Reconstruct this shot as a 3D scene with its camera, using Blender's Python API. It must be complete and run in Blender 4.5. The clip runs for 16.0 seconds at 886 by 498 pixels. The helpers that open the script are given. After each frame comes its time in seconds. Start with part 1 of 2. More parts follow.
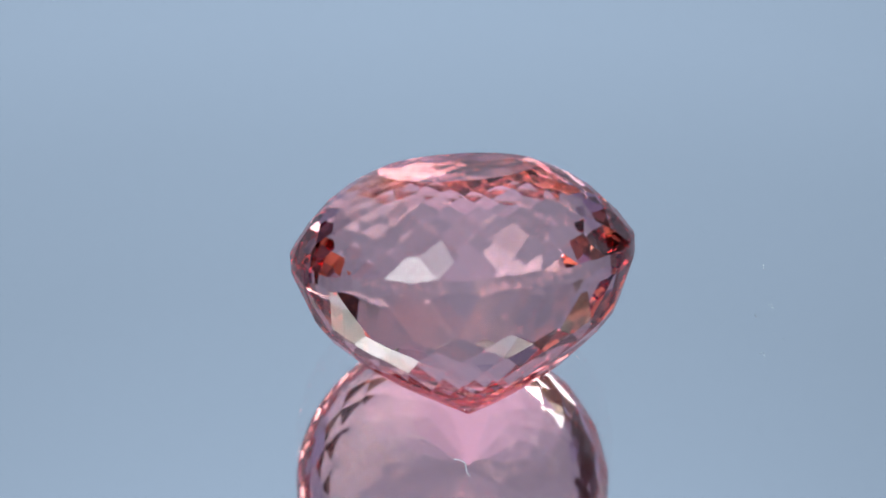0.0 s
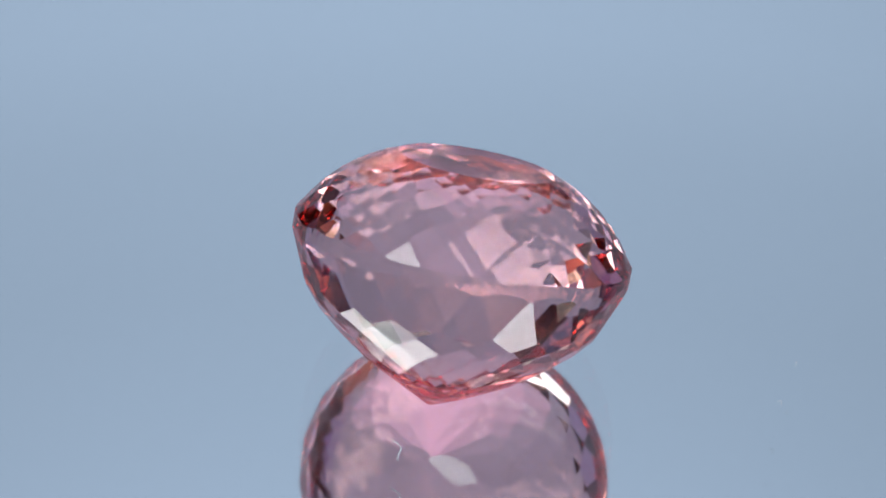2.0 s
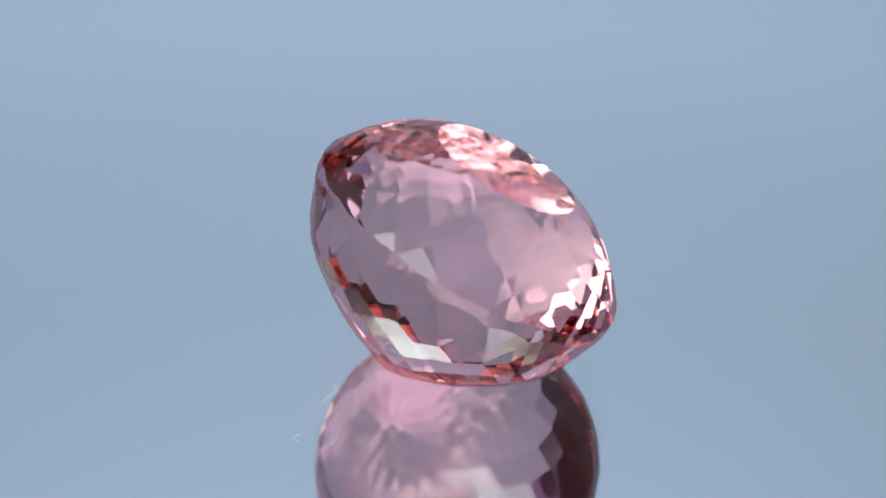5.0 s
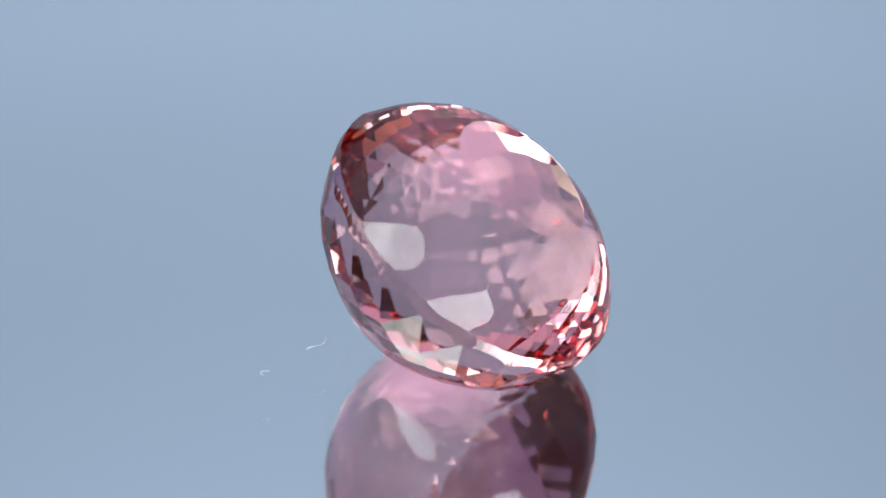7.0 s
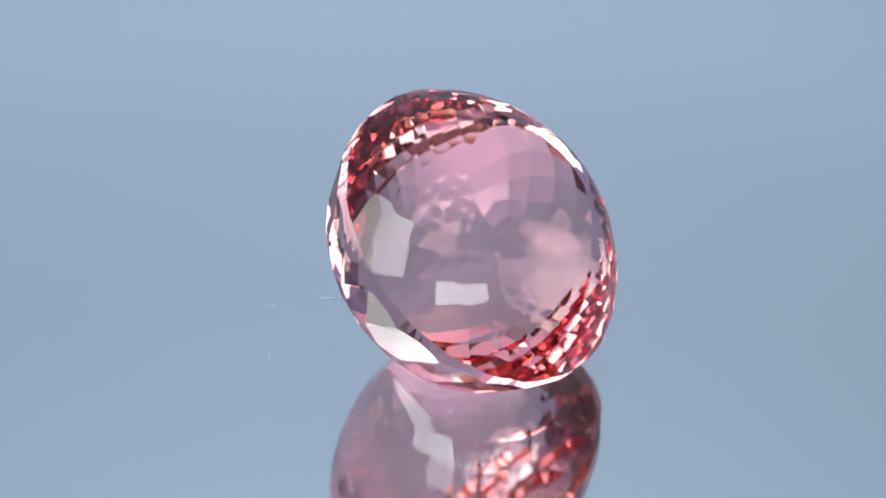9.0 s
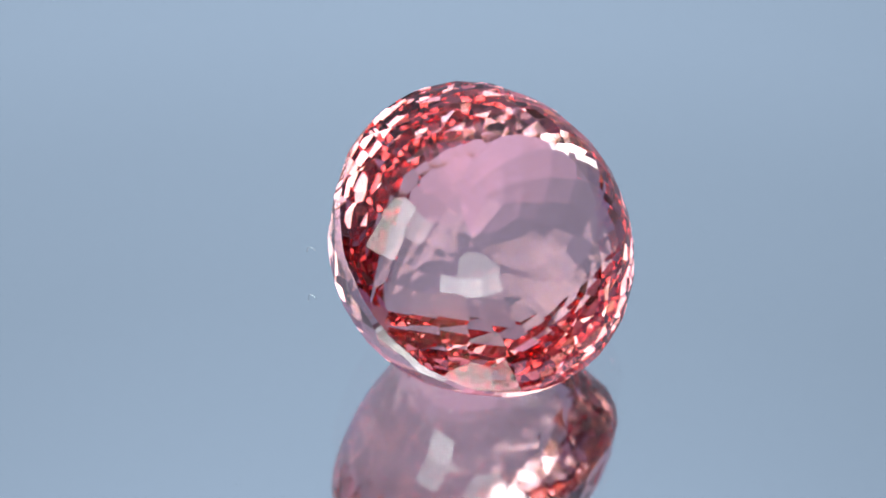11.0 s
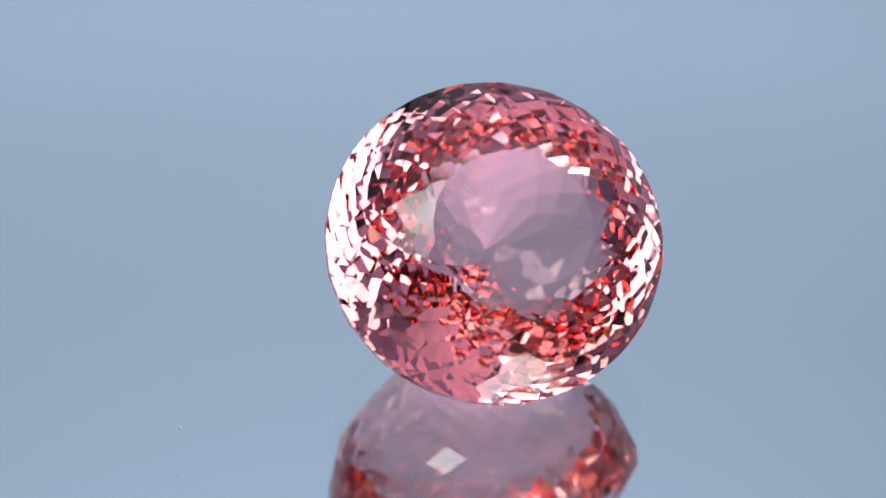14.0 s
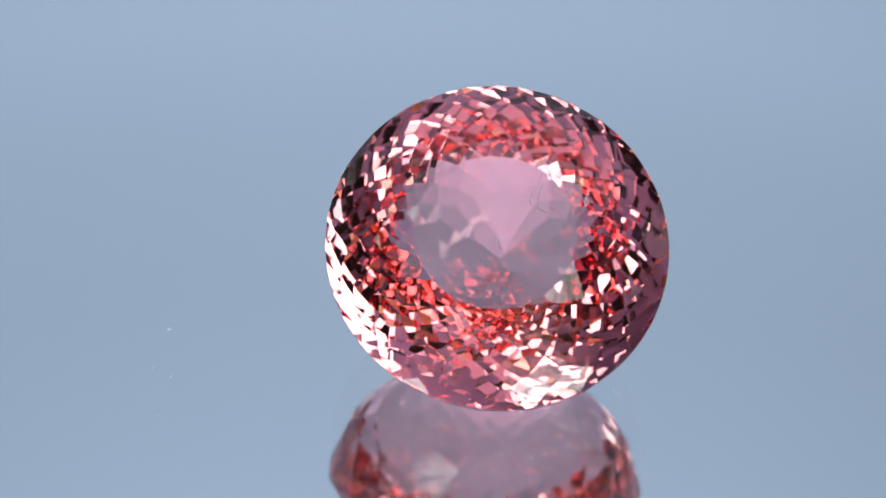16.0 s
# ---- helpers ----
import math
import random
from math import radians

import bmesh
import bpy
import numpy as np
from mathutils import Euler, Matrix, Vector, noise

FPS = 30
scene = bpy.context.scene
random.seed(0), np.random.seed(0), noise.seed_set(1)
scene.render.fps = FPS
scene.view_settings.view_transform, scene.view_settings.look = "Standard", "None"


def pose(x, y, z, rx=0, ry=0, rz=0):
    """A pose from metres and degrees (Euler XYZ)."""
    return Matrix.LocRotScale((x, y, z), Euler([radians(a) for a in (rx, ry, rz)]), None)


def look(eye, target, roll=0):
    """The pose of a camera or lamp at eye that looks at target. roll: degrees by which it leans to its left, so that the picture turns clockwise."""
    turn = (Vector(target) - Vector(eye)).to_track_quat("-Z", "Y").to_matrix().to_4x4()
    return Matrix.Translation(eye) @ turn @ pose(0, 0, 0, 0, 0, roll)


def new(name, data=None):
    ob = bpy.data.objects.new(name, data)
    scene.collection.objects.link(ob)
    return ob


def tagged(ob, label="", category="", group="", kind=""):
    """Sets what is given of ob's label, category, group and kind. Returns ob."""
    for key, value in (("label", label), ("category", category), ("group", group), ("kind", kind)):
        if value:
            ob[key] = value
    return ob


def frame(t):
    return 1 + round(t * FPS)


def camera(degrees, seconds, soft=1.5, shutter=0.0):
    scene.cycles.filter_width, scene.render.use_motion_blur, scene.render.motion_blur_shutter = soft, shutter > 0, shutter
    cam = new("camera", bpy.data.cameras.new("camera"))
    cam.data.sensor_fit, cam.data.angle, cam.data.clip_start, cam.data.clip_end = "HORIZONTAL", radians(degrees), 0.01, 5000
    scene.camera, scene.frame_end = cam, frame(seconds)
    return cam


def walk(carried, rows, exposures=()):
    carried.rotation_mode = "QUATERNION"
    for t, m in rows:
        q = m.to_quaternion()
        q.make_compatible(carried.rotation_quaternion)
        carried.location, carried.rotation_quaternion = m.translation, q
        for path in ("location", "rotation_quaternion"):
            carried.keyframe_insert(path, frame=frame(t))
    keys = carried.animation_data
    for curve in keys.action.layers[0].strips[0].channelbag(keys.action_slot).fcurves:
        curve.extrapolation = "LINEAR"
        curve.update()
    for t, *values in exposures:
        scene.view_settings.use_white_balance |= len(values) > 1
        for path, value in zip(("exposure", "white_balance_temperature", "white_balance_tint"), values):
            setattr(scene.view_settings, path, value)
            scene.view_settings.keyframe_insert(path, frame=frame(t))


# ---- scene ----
# ---- camera ----
cam = camera(19.57, 16.0, soft=1.7)
EYE = (-0.001464, -0.071920, 0.080522)
AIM = (-0.001464, 0.002891, 0.002782)
ROLL = 1.84
walk(cam, [(0.0, look(EYE, AIM, ROLL)), (16.0, look(EYE, AIM, ROLL))])

# ---- world and exposure ----
world = bpy.data.worlds.new("dim_room")
world.use_nodes = True
scene.world = world
world.node_tree.nodes["Background"].inputs["Color"].default_value = (0.55, 0.62, 0.75, 1)
world.node_tree.nodes["Background"].inputs["Strength"].default_value = 0.03
scene.view_settings.exposure = 0.0
scene.cycles.max_bounces = scene.cycles.transmission_bounces = scene.cycles.glossy_bounces = 28   # light turns many times inside the stone

MM = 0.001
TURN = 12.14        # degrees a second, clockwise from above
START = 163.64       # the stone's heading at the start


# ---- materials ----
def material(name):
    mat = bpy.data.materials.new(name)
    mat.use_nodes = True
    nt = mat.node_tree
    nt.nodes.clear()
    out = nt.nodes.new("ShaderNodeOutputMaterial")
    return mat, nt, out


def principled(name, colour, rough, metal=0.0, scale=20.0, vary=0.12, bump=0.1, fine=8.0):
    """Grain at two scales in colour, roughness and relief."""
    mat, nt, out = material(name)
    bsdf = nt.nodes.new("ShaderNodeBsdfPrincipled")
    nt.links.new(bsdf.outputs[0], out.inputs["Surface"])
    co = nt.nodes.new("ShaderNodeTexCoord")
    big = nt.nodes.new("ShaderNodeTexNoise")
    big.inputs["Scale"].default_value = scale
    big.inputs["Detail"].default_value = 4
    small = nt.nodes.new("ShaderNodeTexNoise")
    small.inputs["Scale"].default_value = scale * fine
    small.inputs["Detail"].default_value = 6
    mixf = nt.nodes.new("ShaderNodeMath")
    mixf.operation = "MULTIPLY_ADD"
    mixf.inputs[1].default_value = 0.5
    ramp = nt.nodes.new("ShaderNodeMapRange")
    ramp.inputs["From Min"].default_value = 0.45
    ramp.inputs["From Max"].default_value = 1.05
    ramp.inputs["To Min"].default_value = 1 - vary
    ramp.inputs["To Max"].default_value = 1 + vary
    tint = nt.nodes.new("ShaderNodeVectorMath")
    tint.operation = "SCALE"
    tint.inputs[0].default_value = colour
    for n in (big, small):
        nt.links.new(co.outputs["Object"], n.inputs["Vector"])
    nt.links.new(small.outputs["Fac"], mixf.inputs[0])
    nt.links.new(big.outputs["Fac"], mixf.inputs[2])
    nt.links.new(mixf.outputs[0], ramp.inputs["Value"])
    nt.links.new(ramp.outputs[0], tint.inputs["Scale"])
    nt.links.new(tint.outputs[0], bsdf.inputs["Base Color"])
    bsdf.inputs["Roughness"].default_value = rough
    bsdf.inputs["Metallic"].default_value = metal
    if bump:
        b = nt.nodes.new("ShaderNodeBump")
        b.inputs["Strength"].default_value = bump
        b.inputs["Distance"].default_value = 0.0005
        nt.links.new(small.outputs["Fac"], b.inputs["Height"])
        nt.links.new(b.outputs[0], bsdf.inputs["Normal"])
    return mat


def gem_material():
    """Clear pink stone: every pass through it deepens the pink, and its edges part the light into warm and cool fringes."""
    mat, nt, out = material("pink_gemstone")
    warm, cool = nt.nodes.new("ShaderNodeBsdfRefraction"), nt.nodes.new("ShaderNodeBsdfRefraction")
    for node, colour, ior in ((warm, (1.0, 0.72, 0.565, 1), 1.615), (cool, (0.86, 0.72, 0.90, 1), 1.630)):
        node.inputs["Color"].default_value = colour
        node.inputs["Roughness"].default_value = 0.0
        node.inputs["IOR"].default_value = ior
    both = nt.nodes.new("ShaderNodeMixShader")
    both.inputs[0].default_value = 0.5
    shine = nt.nodes.new("ShaderNodeBsdfGlossy")
    shine.inputs["Color"].default_value = (0.94, 0.685, 0.68, 1)
    shine.inputs["Roughness"].default_value = 0.0
    fresnel = nt.nodes.new("ShaderNodeFresnel")
    fresnel.inputs["IOR"].default_value = 1.622
    mix = nt.nodes.new("ShaderNodeMixShader")
    nt.links.new(warm.outputs[0], both.inputs[1])
    nt.links.new(cool.outputs[0], both.inputs[2])
    nt.links.new(fresnel.outputs[0], mix.inputs[0])
    nt.links.new(both.outputs[0], mix.inputs[1])
    nt.links.new(shine.outputs[0], mix.inputs[2])
    nt.links.new(mix.outputs[0], out.inputs["Surface"])
    return mat


def sheet_material():
    """Clear mirror glass: lets light through and keeps the faint shine of its upper face."""
    mat, nt, out = material("mirror_glass")
    clear = nt.nodes.new("ShaderNodeBsdfTransparent")
    clear.inputs["Color"].default_value = (0.985, 0.995, 0.99, 1)
    shine = nt.nodes.new("ShaderNodeBsdfGlossy")
    shine.inputs["Roughness"].default_value = 0.02
    mix = nt.nodes.new("ShaderNodeMixShader")
    mix.inputs[0].default_value = 0.045
    nt.links.new(clear.outputs[0], mix.inputs[1])
    nt.links.new(shine.outputs[0], mix.inputs[2])
    nt.links.new(mix.outputs[0], out.inputs["Surface"])
    return mat


def silver_material():
    mat, nt, out = material("mirror_silver")
    b = nt.nodes.new("ShaderNodeBsdfGlossy")
    b.inputs["Color"].default_value = (0.93, 0.945, 0.94, 1)
    b.inputs["Roughness"].default_value = 0.06
    nt.links.new(b.outputs[0], out.inputs["Surface"])
    return mat


def lamp_material(name, colour, strength):
    """A white diffuser, brightest in the middle and falling off towards its rim."""
    mat, nt, out = material(name)
    co = nt.nodes.new("ShaderNodeTexCoord")
    mid = nt.nodes.new("ShaderNodeVectorMath")
    mid.operation = "SUBTRACT"
    mid.inputs[1].default_value = (0.5, 0.5, 0.5)
    far = nt.nodes.new("ShaderNodeVectorMath")
    far.operation = "LENGTH"
    fall = nt.nodes.new("ShaderNodeMapRange")
    fall.interpolation_type = "SMOOTHSTEP"
    for key, value in (("From Min", 0.50), ("From Max", 0.74), ("To Min", strength), ("To Max", strength * 0.4)):
        fall.inputs[key].default_value = value
    em = nt.nodes.new("ShaderNodeEmission")
    em.inputs["Color"].default_value = (*colour, 1)
    nt.links.new(co.outputs["Generated"], mid.inputs[0])
    nt.links.new(mid.outputs[0], far.inputs[0])
    nt.links.new(far.outputs["Value"], fall.inputs["Value"])
    nt.links.new(fall.outputs[0], em.inputs["Strength"])
    nt.links.new(em.outputs[0], out.inputs["Surface"])
    return mat


# light painted into the cloth by height: two soft bright bands, duller between
TENT_PAINTED_GLOW = ((0.58, 1.10), (0.64, 1.11), (0.68, 1.00), (0.725, 0.965), (0.765, 1.02), (0.80, 1.10))


def tent_material():
    """Blue cloth that emits painted light: pale behind, deeper blue sides, brightest on top."""
    mat, nt, out = material("self_lit_blue_cloth")
    co = nt.nodes.new("ShaderNodeTexCoord")
    split = nt.nodes.new("ShaderNodeSeparateXYZ")
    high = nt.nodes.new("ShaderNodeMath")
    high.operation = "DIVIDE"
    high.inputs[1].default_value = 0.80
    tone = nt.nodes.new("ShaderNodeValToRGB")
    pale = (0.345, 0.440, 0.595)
    # the last stop paints overhead light into the cloth's top
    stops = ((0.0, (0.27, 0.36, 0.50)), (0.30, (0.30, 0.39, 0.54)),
             *((at, tuple(c * k for c in pale)) for at, k in TENT_PAINTED_GLOW), (0.95, (0.95, 0.86, 1.20)))
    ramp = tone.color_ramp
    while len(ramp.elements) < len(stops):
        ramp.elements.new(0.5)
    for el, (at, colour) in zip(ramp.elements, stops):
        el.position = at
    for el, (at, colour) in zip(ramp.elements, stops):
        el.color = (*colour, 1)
    soft = nt.nodes.new("ShaderNodeTexNoise")
    soft.inputs["Scale"].default_value = 4.0
    soft.inputs["Detail"].default_value = 2.0
    amount = nt.nodes.new("ShaderNodeMapRange")
    amount.inputs["From Min"].default_value = 0.3
    amount.inputs["From Max"].default_value = 0.7
    amount.inputs["To Min"].default_value = 0.985
    amount.inputs["To Max"].default_value = 1.015
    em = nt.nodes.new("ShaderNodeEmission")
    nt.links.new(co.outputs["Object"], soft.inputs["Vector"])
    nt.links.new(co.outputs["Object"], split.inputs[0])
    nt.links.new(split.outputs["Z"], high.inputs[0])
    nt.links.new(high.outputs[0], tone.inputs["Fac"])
    # deeper blue painted on the near low sides to throw violet into the stone
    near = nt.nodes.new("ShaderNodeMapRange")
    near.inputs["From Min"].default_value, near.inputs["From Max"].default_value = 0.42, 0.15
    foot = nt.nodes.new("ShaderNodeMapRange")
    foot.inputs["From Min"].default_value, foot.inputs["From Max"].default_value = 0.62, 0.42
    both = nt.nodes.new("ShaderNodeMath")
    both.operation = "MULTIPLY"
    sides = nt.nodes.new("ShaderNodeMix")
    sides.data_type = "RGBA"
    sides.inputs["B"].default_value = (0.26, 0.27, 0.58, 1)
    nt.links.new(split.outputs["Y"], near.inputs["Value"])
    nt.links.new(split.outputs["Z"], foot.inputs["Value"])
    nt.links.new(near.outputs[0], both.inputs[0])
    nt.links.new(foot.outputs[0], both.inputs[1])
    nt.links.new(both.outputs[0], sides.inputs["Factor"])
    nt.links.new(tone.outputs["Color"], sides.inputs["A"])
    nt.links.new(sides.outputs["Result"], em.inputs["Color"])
    nt.links.new(soft.outputs["Fac"], amount.inputs["Value"])
    # painted light fall-off: emission dims to both sides of x = -0.035
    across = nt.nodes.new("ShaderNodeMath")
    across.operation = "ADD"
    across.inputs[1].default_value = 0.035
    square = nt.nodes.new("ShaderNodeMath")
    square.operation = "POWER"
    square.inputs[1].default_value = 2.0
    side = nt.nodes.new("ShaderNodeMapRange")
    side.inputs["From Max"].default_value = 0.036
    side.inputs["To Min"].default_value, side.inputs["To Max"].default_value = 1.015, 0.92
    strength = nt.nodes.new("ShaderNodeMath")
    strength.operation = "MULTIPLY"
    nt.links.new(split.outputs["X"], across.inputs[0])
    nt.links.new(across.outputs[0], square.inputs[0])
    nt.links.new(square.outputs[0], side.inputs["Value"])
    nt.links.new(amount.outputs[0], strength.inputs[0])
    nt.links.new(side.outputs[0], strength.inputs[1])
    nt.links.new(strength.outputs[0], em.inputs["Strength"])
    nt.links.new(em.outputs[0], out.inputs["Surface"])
    return mat


GEM = gem_material()
SHEET = sheet_material()
SILVER = silver_material()
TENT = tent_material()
# unseen room: wall and ceiling tones chosen for the colours inside the stone
WALL = principled("blue_grey_plaster", (0.10, 0.13, 0.27), 0.85, scale=1.5, vary=0.1)
BROWN_WALL = principled("brown_wall", (0.70, 0.46, 0.33), 0.85, scale=1.5, vary=0.15)
DARK_WALL = principled("dark_wall", (0.07, 0.062, 0.08), 0.9, scale=1.5, vary=0.15)
TABLE = principled("wood_table", (0.10, 0.065, 0.045), 0.5, scale=12, vary=0.3)
CLOTH = principled("black_fabric", (0.02, 0.02, 0.02), 0.8, scale=60)
EDGE = principled("ground_edge", (0.45, 0.55, 0.52), 0.35, scale=80)
LINT = principled("white_lint", (0.62, 0.64, 0.66), 0.8, scale=3000, bump=0)
GRIT = principled("dark_grit", (0.05, 0.05, 0.06), 0.8, scale=3000, bump=0)
# glow of the added globe lamp
WARM = lamp_material("warm_opal", (1.0, 0.86, 0.77), 58.0)
WHITE = lamp_material("white_diffuser", (0.74, 1.0, 1.0), 10.0)


def mesh_of(name, bm, mat):
    me = bpy.data.meshes.new(name)
    bm.to_mesh(me)
    bm.free()
    me.materials.append(mat)
    return me


def thing(name, bm, mat, label, category, group="", kind=""):
    return tagged(new(name, mesh_of(name, bm, mat)), label, category, group, kind)


def part(name, bm, mat, parent, label=""):
    ob = new(name, mesh_of(name, bm, mat))
    ob.parent = parent
    return tagged(ob, label)


def box(bm, x0, x1, y0, y1, z0, z1):
    m = bmesh.ops.create_cube(bm, size=1)
    for v in m["verts"]:
        v.co = ((x0 + x1) / 2 + v.co.x * (x1 - x0), (y0 + y1) / 2 + v.co.y * (y1 - y0), (z0 + z1) / 2 + v.co.z * (z1 - z0))
    return bm


# ---- the unseen room, the table and the blue cloth ----
ROOM = 2.4
FLOOR = -0.80
bm = box(bmesh.new(), -ROOM - 0.2, ROOM + 0.2, -ROOM - 0.2, ROOM + 0.2, FLOOR - 0.1, FLOOR)
thing("floor", bm, DARK_WALL, "unseen dark grey floor", "floor", kind="structure")
bm = box(bmesh.new(), -ROOM - 0.2, ROOM + 0.2, -ROOM - 0.2, ROOM + 0.2, 1.7, 1.8)
thing("ceiling", bm, WALL, "unseen dim blue-grey ceiling toned for the facets", "ceiling", kind="structure")
for name, b in (("wall_north", (-ROOM, ROOM, ROOM, ROOM + 0.1)), ("wall_south", (-ROOM, ROOM, -ROOM - 0.1, -ROOM)),
                ("wall_west", (-ROOM - 0.1, -ROOM, -ROOM - 0.1, ROOM + 0.1)), ("wall_east", (ROOM, ROOM + 0.1, -ROOM - 0.1, ROOM + 0.1))):
    thing(name, box(bmesh.new(), *b, FLOOR, 1.7), BROWN_WALL if name == "wall_south" else DARK_WALL,
          "unseen warm brown plain wall toned for the facets" if name == "wall_south" else "unseen dark grey wall toned for the facets", "wall", kind="structure")

TOP = -4.0 * MM
table = new("table")
tagged(table, "dark brown wooden studio table under the mirror", "table")
part("tabletop", box(bmesh.new(), -0.9, 0.9, -0.9, 0.9, TOP - 0.03, TOP), TABLE, table)
for x in (-0.85, 0.81):
    for y in (-0.85, 0.81):
        part("leg", box(bmesh.new(), x, x + 0.04, y, y + 0.04, FLOOR, TOP - 0.03), TABLE, table)


def light_tent():
    """A dome of thin pale blue cloth, glowing by emission alone, open towards the camera."""
    bm = bmesh.new()
    rad, nu, nv = 0.80, 96, 32
    grid = {}
    for i in range(nu):
        for j in range(nv + 1):
            az, el = 2 * math.pi * i / nu, math.pi / 2 * j / nv
            grid[i, j] = bm.verts.new((rad * math.sin(az) * math.cos(el), -rad * math.cos(az) * math.cos(el), TOP + 0.001 + rad * math.sin(el)))
    for i in range(nu):
        az = (360 * (i + 0.5) / nu + 180) % 360 - 180
        for j in range(nv):
            el = 90 * (j + 0.5) / nv
            if el < np.interp(az, TENT_AZ, TENT_EL):
                continue
            bm.faces.new((grid[i, j], grid[(i + 1) % nu, j], grid[(i + 1) % nu, j + 1], grid[i, j + 1]))
    bmesh.ops.remove_doubles(bm, verts=bm.verts[:], dist=1e-5)
    bmesh.ops.delete(bm, geom=[v for v in bm.verts if not v.link_faces], context="VERTS")
    bmesh.ops.solidify(bm, geom=bm.faces[:], thickness=0.0008)
    for f in bm.faces:
        f.smooth = True
    return thing("backdrop", bm, TENT, "pale blue dome of cloth with painted glow", "backdrop", kind="structure")


# the cloth's lower hem: its height angle by heading (0 is the camera's side)
# hem shape is made up: its gaps let the dark room into the facets
TENT_AZ = (-180, -166, -156, -120, -100, -70, -52, -30, 0, 30, 52, 66, 100, 120, 156, 166, 180)
TENT_EL = (-1, -1, 8, 9, 30, 33, 55, 64, 66, 64, 56, 44, 16, 9, 8, -1, -1)
light_tent()


def added_globe_lamp(x, y, z):
    """An unseen opal globe on a cord, added to light the room's walls and ceiling."""
    ob = new("added_globe_lamp")
    ob.location = (x, y, 1.7)
    tagged(ob, "unseen added globe lamp hanging from the ceiling", "lamp")
    glow = bmesh.new()
    bmesh.ops.create_uvsphere(glow, u_segments=32, v_segments=20, radius=0.22, matrix=Matrix.Translation((0, 0, z - 1.7)))
    for f in glow.faces:
        f.smooth = True
    part("globe", glow, WARM, ob, "glowing warm white globe added to light the room")
    cord = bmesh.new()
    bmesh.ops.create_cone(cord, cap_ends=True, segments=12, radius1=0.006, radius2=0.006, depth=1.7 - z - 0.21, matrix=Matrix.Translation((0, 0, (z + 0.21 - 1.7) / 2)))
    part("cord", cord, CLOTH, ob)
    rose = bmesh.new()
    bmesh.ops.create_cone(rose, cap_ends=True, segments=32, radius1=0.05, radius2=0.06, depth=0.03, matrix=Matrix.Translation((0, 0, -0.015)))
    part("ceiling_rose", rose, EDGE, ob)


added_globe_lamp(0.35, -1.45, 0.95)


# ---- soft lights ----
def softbox(place, target, width, height):
    """A black fabric hood with a white diffuser in front, on a stand that rises from the table."""
    head = look(place, target)
    neck = head @ Vector((0, 0, 0.15))
    ob = new("softbox")
    tagged(ob, "black softbox lamp with a glowing white diffuser on a stand", "lamp", "studio lamps")
    ob.location = (neck.x, neck.y, TOP)
    local = Matrix.Translation((-neck.x, -neck.y, -TOP)) @ head
    w, h = width / 2, height / 2
    p = part("diffuser", box(bmesh.new(), -w, w, -h, h, -0.004, 0.0), WHITE, ob, "glowing white fabric diffuser")
    p.matrix_local = local
    hood = bmesh.new()
    front = [hood.verts.new((x * (w + 0.003), y * (h + 0.003), -0.006)) for x, y in ((-1, -1), (1, -1), (1, 1), (-1, 1))]
    back = [hood.verts.new((x * 0.04, y * 0.04, 0.16)) for x, y in ((-1, -1), (1, -1), (1, 1), (-1, 1))]
    for k in range(4):
        hood.faces.new((front[k], front[(k + 1) % 4], back[(k + 1) % 4], back[k]))
    hood.faces.new(back)
    bmesh.ops.recalc_face_normals(hood, faces=hood.faces[:])
    bmesh.ops.solidify(hood, geom=hood.faces[:], thickness=0.002)
    p = part("hood", hood, CLOTH, ob)
    p.matrix_local = local
    pole = bmesh.new()
    bmesh.ops.create_cone(pole, cap_ends=True, segments=16, radius1=0.008, radius2=0.008, depth=neck.z - TOP,
                          matrix=Matrix.Translation((0, 0, (neck.z - TOP) / 2)))
    part("pole", pole, CLOTH, ob)
    foot = bmesh.new()
    bmesh.ops.create_cone(foot, cap_ends=True, segments=32, radius1=0.07, radius2=0.06, depth=0.012, matrix=Matrix.Translation((0, 0, 0.006)))
    part("base", foot, CLOTH, ob)
    return ob


def from_angles(az, el, dist):
    """A place by its heading (0 is the camera's side, plus to the right) and its height angle."""
    a, b = radians(az), radians(el)
    return (dist * math.sin(a) * math.cos(b), -dist * math.cos(a) * math.cos(b), dist * math.sin(b))


softbox(from_angles(-66, 60, 0.46), (0, 0, 0), 0.29, 0.26)
softbox(from_angles(25, 37, 0.46), (0, 0, 0), 0.28, 0.19)


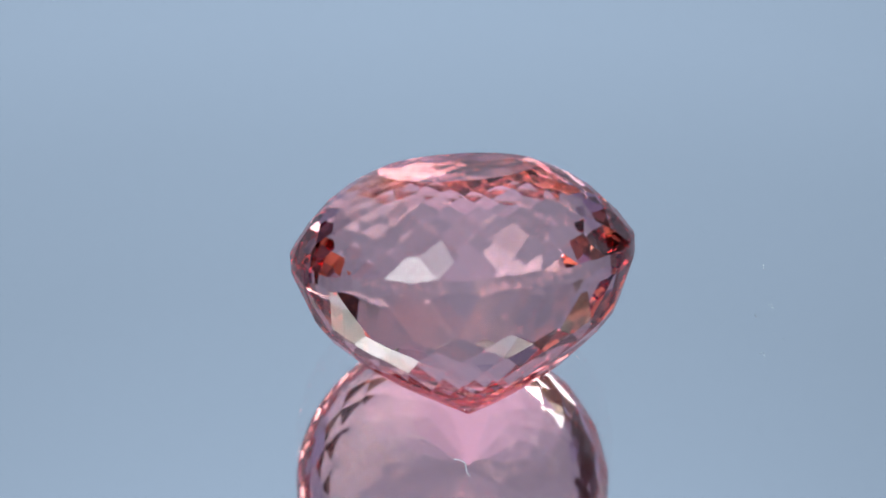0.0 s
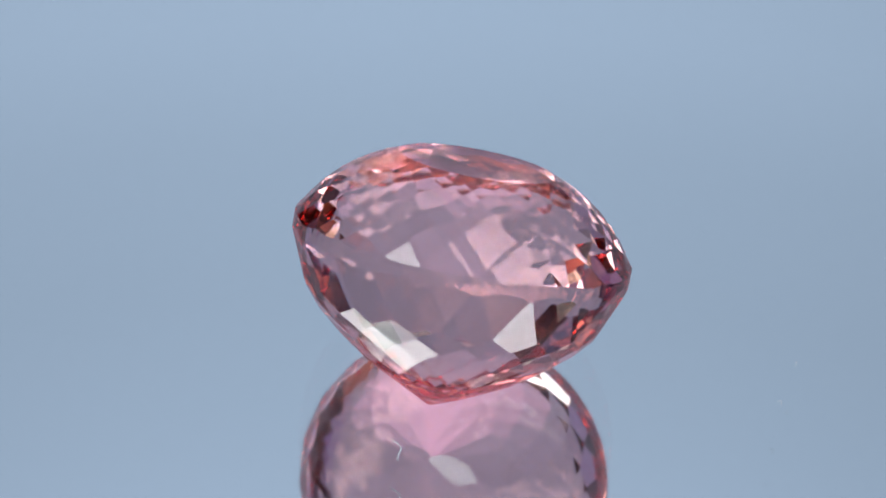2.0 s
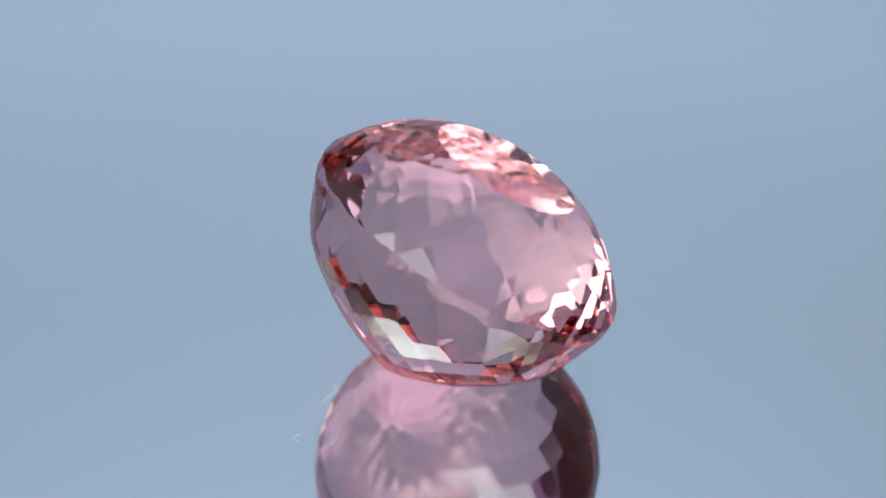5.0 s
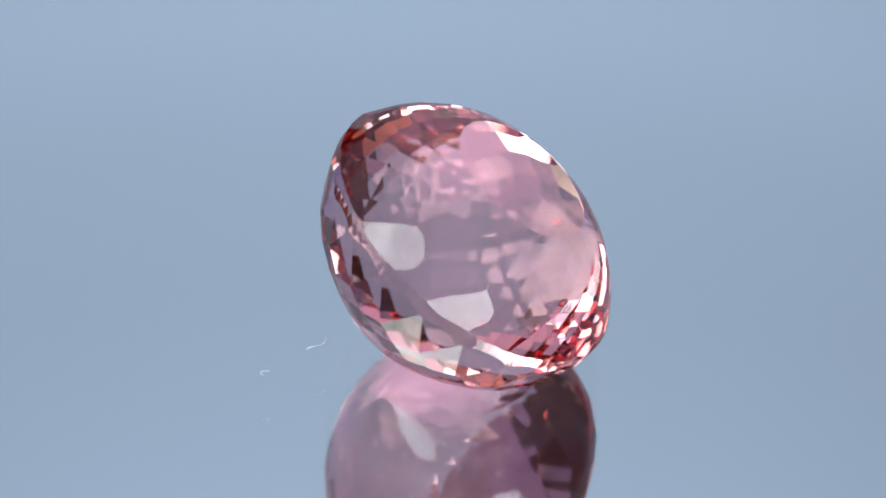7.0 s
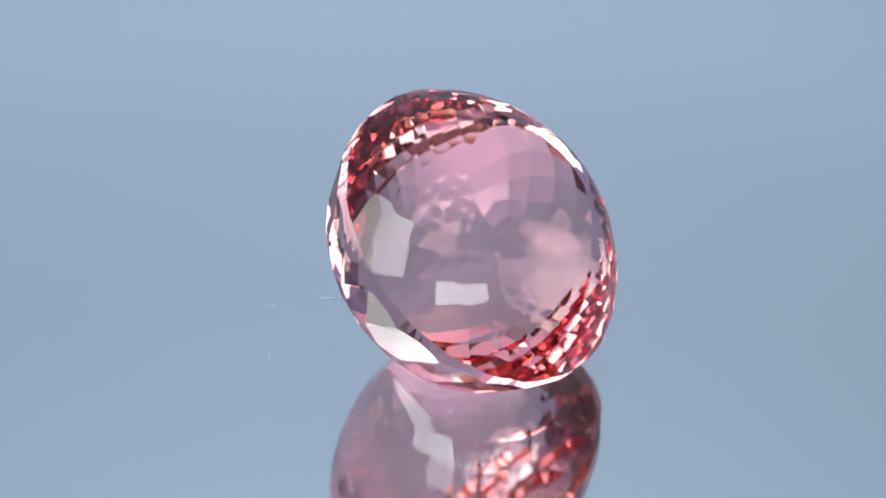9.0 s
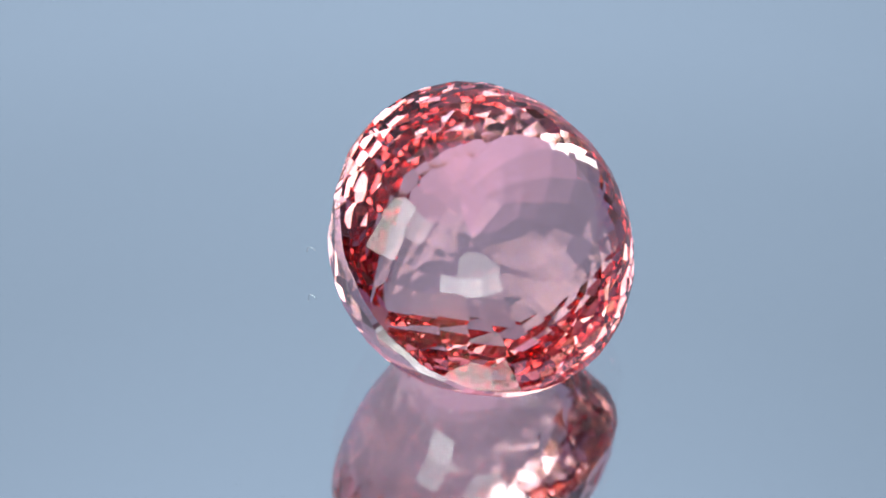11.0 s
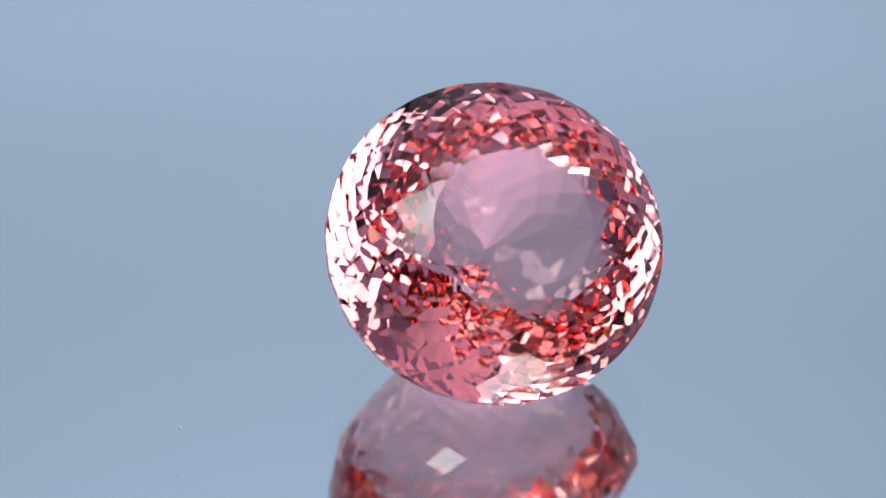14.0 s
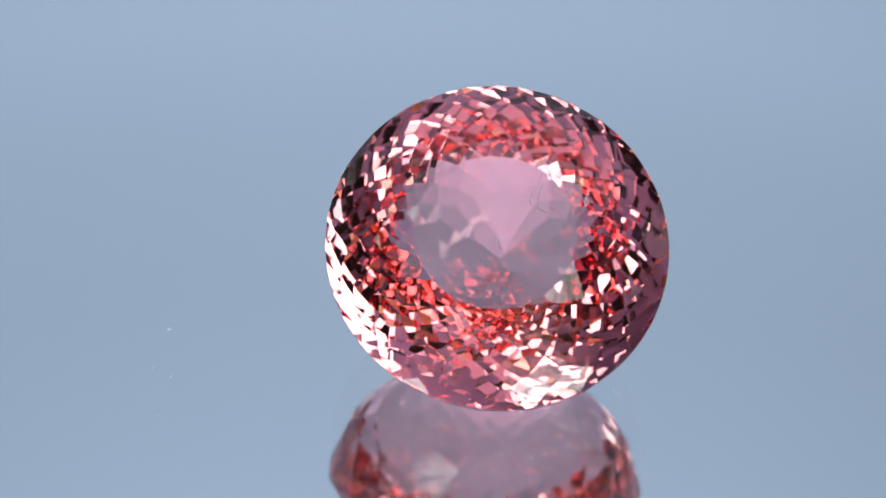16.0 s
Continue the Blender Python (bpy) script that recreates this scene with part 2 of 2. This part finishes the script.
# ---- the film camera's lens, dark in the stone's facets ----
def camera_lens():
    """A black lens barrel just behind the eye, on a column that stands on the table."""
    head = look(EYE, AIM)
    foot = head @ Vector((0, 0, 0.075))
    ob = new("camera_lens")
    tagged(ob, "black macro lens barrel on a slim metal column", "camera")
    ob.location = (foot.x, foot.y, TOP)
    local = Matrix.Translation((-foot.x, -foot.y, -TOP)) @ head
    barrel = bmesh.new()
    n = 48
    rings = [(0.011, 0.012), (0.0145, 0.004), (0.016, 0.006), (0.016, 0.040), (0.018, 0.045), (0.018, 0.100), (0.010, 0.102)]
    vs = [[barrel.verts.new((r * math.cos(2 * math.pi * k / n), r * math.sin(2 * math.pi * k / n), z)) for k in range(n)] for r, z in rings]
    for p, q in zip(vs, vs[1:]):
        for k in range(n):
            barrel.faces.new((p[k], p[(k + 1) % n], q[(k + 1) % n], q[k]))
    barrel.faces.new(vs[0])
    barrel.faces.new(vs[-1])
    bmesh.ops.recalc_face_normals(barrel, faces=barrel.faces[:])
    part("barrel", barrel, CLOTH, ob).matrix_local = local
    column = bmesh.new()
    bmesh.ops.create_cone(column, cap_ends=True, segments=16, radius1=0.010, radius2=0.010, depth=foot.z - TOP, matrix=Matrix.Translation((0, 0, (foot.z - TOP) / 2)))
    part("column", column, CLOTH, ob)


camera_lens()


# ---- the mirror ----
def disc(radius, z0, z1, bevel=0.0):
    bm = bmesh.new()
    n = 128
    rings = [(radius - bevel, z0), (radius, z0 + bevel), (radius, z1 - bevel), (radius - bevel, z1)] if bevel else [(radius, z0), (radius, z1)]
    vs = [[bm.verts.new((r * math.cos(2 * math.pi * k / n), r * math.sin(2 * math.pi * k / n), z)) for k in range(n)] for r, z in rings]
    for a, b in zip(vs, vs[1:]):
        for k in range(n):
            bm.faces.new((a[k], a[(k + 1) % n], b[(k + 1) % n], b[k]))
    bm.faces.new(vs[0][::-1])
    bm.faces.new(vs[-1])
    return bm


SILVER_DEPTH = 1.518 * MM
mirror = new("mirror")
tagged(mirror, "round glass mirror turning slowly under the stone", "mirror")
part("silvering", disc(0.1200, -3.2 * MM, -SILVER_DEPTH), SILVER, mirror, "bright silvered layer")
sheet = bmesh.new()
ring = [sheet.verts.new((0.1202 * math.cos(2 * math.pi * k / 128), 0.1202 * math.sin(2 * math.pi * k / 128), 0.0)) for k in range(128)]
sheet.faces.new(ring)
part("glass_face", sheet, SHEET, mirror, "clear glass upper face")
rim = bmesh.new()
lo = [[rim.verts.new((r * math.cos(2 * math.pi * k / 128), r * math.sin(2 * math.pi * k / 128), z)) for k in range(128)]
      for r, z in ((0.1203, -0.0040), (0.1218, -0.0040), (0.1218, -0.0003), (0.1215, 0.0), (0.1203, 0.0))]
for k in range(128):
    for j in range(5):
        a, b = lo[j], lo[(j + 1) % 5]
        rim.faces.new((a[k], a[(k + 1) % 128], b[(k + 1) % 128], b[k]))
part("ground_rim", rim, EDGE, mirror, "ground glass rim")


# ---- the stone ----
HALF_A, HALF_B = 6.935 * MM, 6.594 * MM      # half length and half width at the girdle
CROWN = 0.466                              # height over half length
GIRDLE = 0.030                             # half the girdle's band
# each side: facets round, turn of its first row in degrees, slope of its first row, and the radii at which its rows meet
CROWN_CUT = (22, 10.5, 1.618, (0.917, 0.842, 0.766, 0.694, 0.627, 0.549, 0.480))
PAVILION_CUT = (20, 0.0, 2.996, (0.904, 0.863, 0.794, 0.687, 0.562, 0.473, 0.397))
POINT_CUT = (8, 0.525, 0.397, 0.790)     # the facets that meet in the point: how many, slope, and a radius and depth they pass
JITTER = {1: 0.005, -1: 0.002}        # how far facets stray from their row, on the crown and on the underside


def facet_rows(sides, slope, radii):
    """Slope and height of each row of facets. Every row starts at the points where the one before last
    meets the last, so that all facets close as kites."""
    c = math.cos(math.pi / sides)
    rm, zm = 1 / c, GIRDLE
    rows = [(slope, slope + GIRDLE)]
    for t in radii:
        z = rows[-1][1] - rows[-1][0] * t
        s = (z - zm) / (rm - t * c)
        rows.append((s, s * rm + zm))
        rm, zm = t, z
    return rows


def cut(bm, co, no):
    """Grind the solid flat along a plane and close the face that is left open."""
    geom = bm.verts[:] + bm.edges[:] + bm.faces[:]
    bmesh.ops.bisect_plane(bm, geom=geom, dist=1e-5, plane_co=co, plane_no=no, clear_outer=True)
    for width in (2e-5, 1e-4, 5e-4):
        rim = [e for e in bm.edges if len(e.link_faces) < 2]
        if not rim:
            break
        bmesh.ops.holes_fill(bm, edges=rim, sides=0)
        if any(len(e.link_faces) < 2 for e in bm.edges):
            bmesh.ops.remove_doubles(bm, verts=bm.verts[:], dist=width)
            loose = [e for e in bm.edges if not e.link_faces]
            bmesh.ops.delete(bm, geom=loose, context="EDGES")


def gem_mesh():
    bm = bmesh.new()
    box(bm, -1.2, 1.2, -1.2, 1.2, -1.3, GIRDLE + CROWN * 0.985)
    rnd = random.Random(7)
    # the girdle's band
    for k in range(96):
        a = 2 * math.pi * k / 96
        n = Vector((math.cos(a), math.sin(a), 0))
        cut(bm, n, n)
    for side, (sides, turn, slope, radii) in ((1, CROWN_CUT), (-1, PAVILION_CUT)):
        for j, (s, c) in enumerate(facet_rows(sides, slope, radii)):
            for k in range(sides):
                a = 2 * math.pi * (k + 0.5 * (j % 2)) / sides + radians(turn)
                sl = s * (1 + rnd.uniform(-JITTER[side], JITTER[side]))
                n = Vector((math.cos(a) * sl, math.sin(a) * sl, side)).normalized()
                z = c - sl * 0.5
                cut(bm, Vector((0.5 * math.cos(a), 0.5 * math.sin(a), side * (z + (sl - s) * (0.5 - 0.9 + 0.06 * j)))), n)
    sides, slope, r, z = POINT_CUT
    for k in range(sides):
        a, sl = 2 * math.pi * k / sides, slope * (1 + rnd.uniform(-0.09, 0.09))
        cut(bm, Vector((r * math.cos(a), r * math.sin(a), -z)), Vector((math.cos(a) * sl, math.sin(a) * sl, -1)).normalized())
    for v in bm.verts:
        v.co = (v.co.x * HALF_A, v.co.y * HALF_B, v.co.z * HALF_A)
    bmesh.ops.recalc_face_normals(bm, faces=bm.faces[:])
    return bm


def gemstone():
    """The stone in its four cut zones, which meet edge to edge."""
    ob = tagged(new("gemstone"), "clear pink oval gemstone with many small facets leaning on the mirror", "gemstone")
    whole = gem_mesh()
    top = max(v.co.z for v in whole.verts)
    zones = {}
    for f in whole.faces:
        z = f.calc_center_median().z
        zone = "girdle" if abs(f.normal.z) < 0.02 else "table_facet" if z > top - 1e-6 else "crown" if z > 0 else "pavilion"
        zones.setdefault(zone, []).append([v.co.copy() for v in f.verts])
    low = min((REST @ v.co).z for v in whole.verts)
    whole.free()
    for zone, label in (("table_facet", "flat polished top facet"), ("crown", "domed upper side of kite facets"),
                        ("girdle", "narrow polished girdle band"), ("pavilion", "deep pointed underside of large kite facets")):
        bm = bmesh.new()
        seen = {}
        for loop in zones[zone]:
            bm.faces.new([seen.setdefault(tuple(co), None) or seen.update({tuple(co): bm.verts.new(co)}) or seen[tuple(co)] for co in loop])
        part(zone, bm, GEM, ob, label)
    return ob, low


REST = pose(0, 0, 0, 0, -4.7, 0) @ pose(0, 0, 0, 33.72) @ pose(0, 0, 0, 0, 0, -18.3)
gem, low = gemstone()
REST = Matrix.Translation((0.708 * MM, -0.025 * MM, -low)) @ REST


# ---- lint and dust on the mirror ----
def strand(points, radius):
    """A thin fibre through the given points (millimetres, on the mirror)."""
    bm = bmesh.new()
    pts = [Vector(p) * MM for p in points]
    rings = []
    for k, p in enumerate(pts):
        d = (pts[min(k + 1, len(pts) - 1)] - pts[max(k - 1, 0)]).normalized()
        side = d.cross(Vector((0, 0, 1))).normalized()
        up = side.cross(d)
        rings.append([bm.verts.new(p + (side * math.cos(a) + up * math.sin(a)) * radius * MM) for a in (0, 1.257, 2.513, 3.77, 5.027)])
    for a, b in zip(rings, rings[1:]):
        for k in range(5):
            bm.faces.new((a[k], a[(k + 1) % 5], b[(k + 1) % 5], b[k]))
    bm.faces.new(rings[0][::-1])
    bm.faces.new(rings[-1])
    return bm


def fibre_points(x, y, heading, length, curl, seed):
    rnd = random.Random(seed)
    a, p, out = radians(heading), Vector((x, y, 0.03)), []
    n = 14
    ph = rnd.uniform(0, 6.28)
    for k in range(n):
        out.append(tuple(p))
        b = a + curl * math.sin(ph + 5.5 * k / n + rnd.uniform(-0.3, 0.3))
        p = p + Vector((math.cos(b), math.sin(b), 0)) * length / n
        p.z = 0.03 + 0.02 * math.sin(3 * k / n + ph)
    return out


LINT_THINGS = []


def lint(x, y, heading, length, curl, seed, radius=0.016):
    pts = [(px - x, py - y, pz) for px, py, pz in fibre_points(x, y, heading, length, curl, seed)]
    ob = thing("lint_fibre", strand(pts, radius), LINT, "tiny curled white lint fibre on the mirror", "lint", "lint on the mirror")
    LINT_THINGS.append((ob, x * MM, y * MM))


def grit(x, y, size, mat, label, seed):
    rnd = random.Random(seed)
    bm = bmesh.new()
    bmesh.ops.create_icosphere(bm, subdivisions=1, radius=size * MM)
    for v in bm.verts:
        v.co *= rnd.uniform(0.7, 1.15)
        v.co.z = v.co.z * 0.6 + size * MM * 0.6
    LINT_THINGS.append((thing("dust_speck", bm, mat, label, "dust", "dust on the mirror"), x * MM, y * MM))


lint(-0.78, -6.22, -46, 1.30, 0.75, 3, 0.0125)
lint(1.05, -8.65, -30, 0.80, 1.3, 5, 0.0115)
lint(12.50, 2.80, -20, 0.50, 1.3, 8, 0.008)
lint(12.42, 5.22, -45, 0.38, 1.2, 11, 0.007)
grit(-3.77, 5.21, 0.030, LINT, "tiny white dust speck on the mirror", 2)
grit(12.15, -1.41, 0.022, GRIT, "tiny dark dust speck on the mirror", 4)
grit(13.02, 0.96, 0.024, GRIT, "tiny dark dust speck on the mirror", 6)


# ---- what turns ----
def spin(t):
    return pose(0, 0, 0, 0, 0, -TURN * t)


def motions():
    times = [0.5 * k for k in range(33)]
    walk(gem, [(t, spin(t) @ pose(0, 0, 0, 0, 0, -START) @ REST) for t in times])
    walk(mirror, [(t, spin(t)) for t in times])
    for ob, x, y in LINT_THINGS:
        walk(ob, [(t, spin(t) @ pose(x, y, 0)) for t in times])


motions()
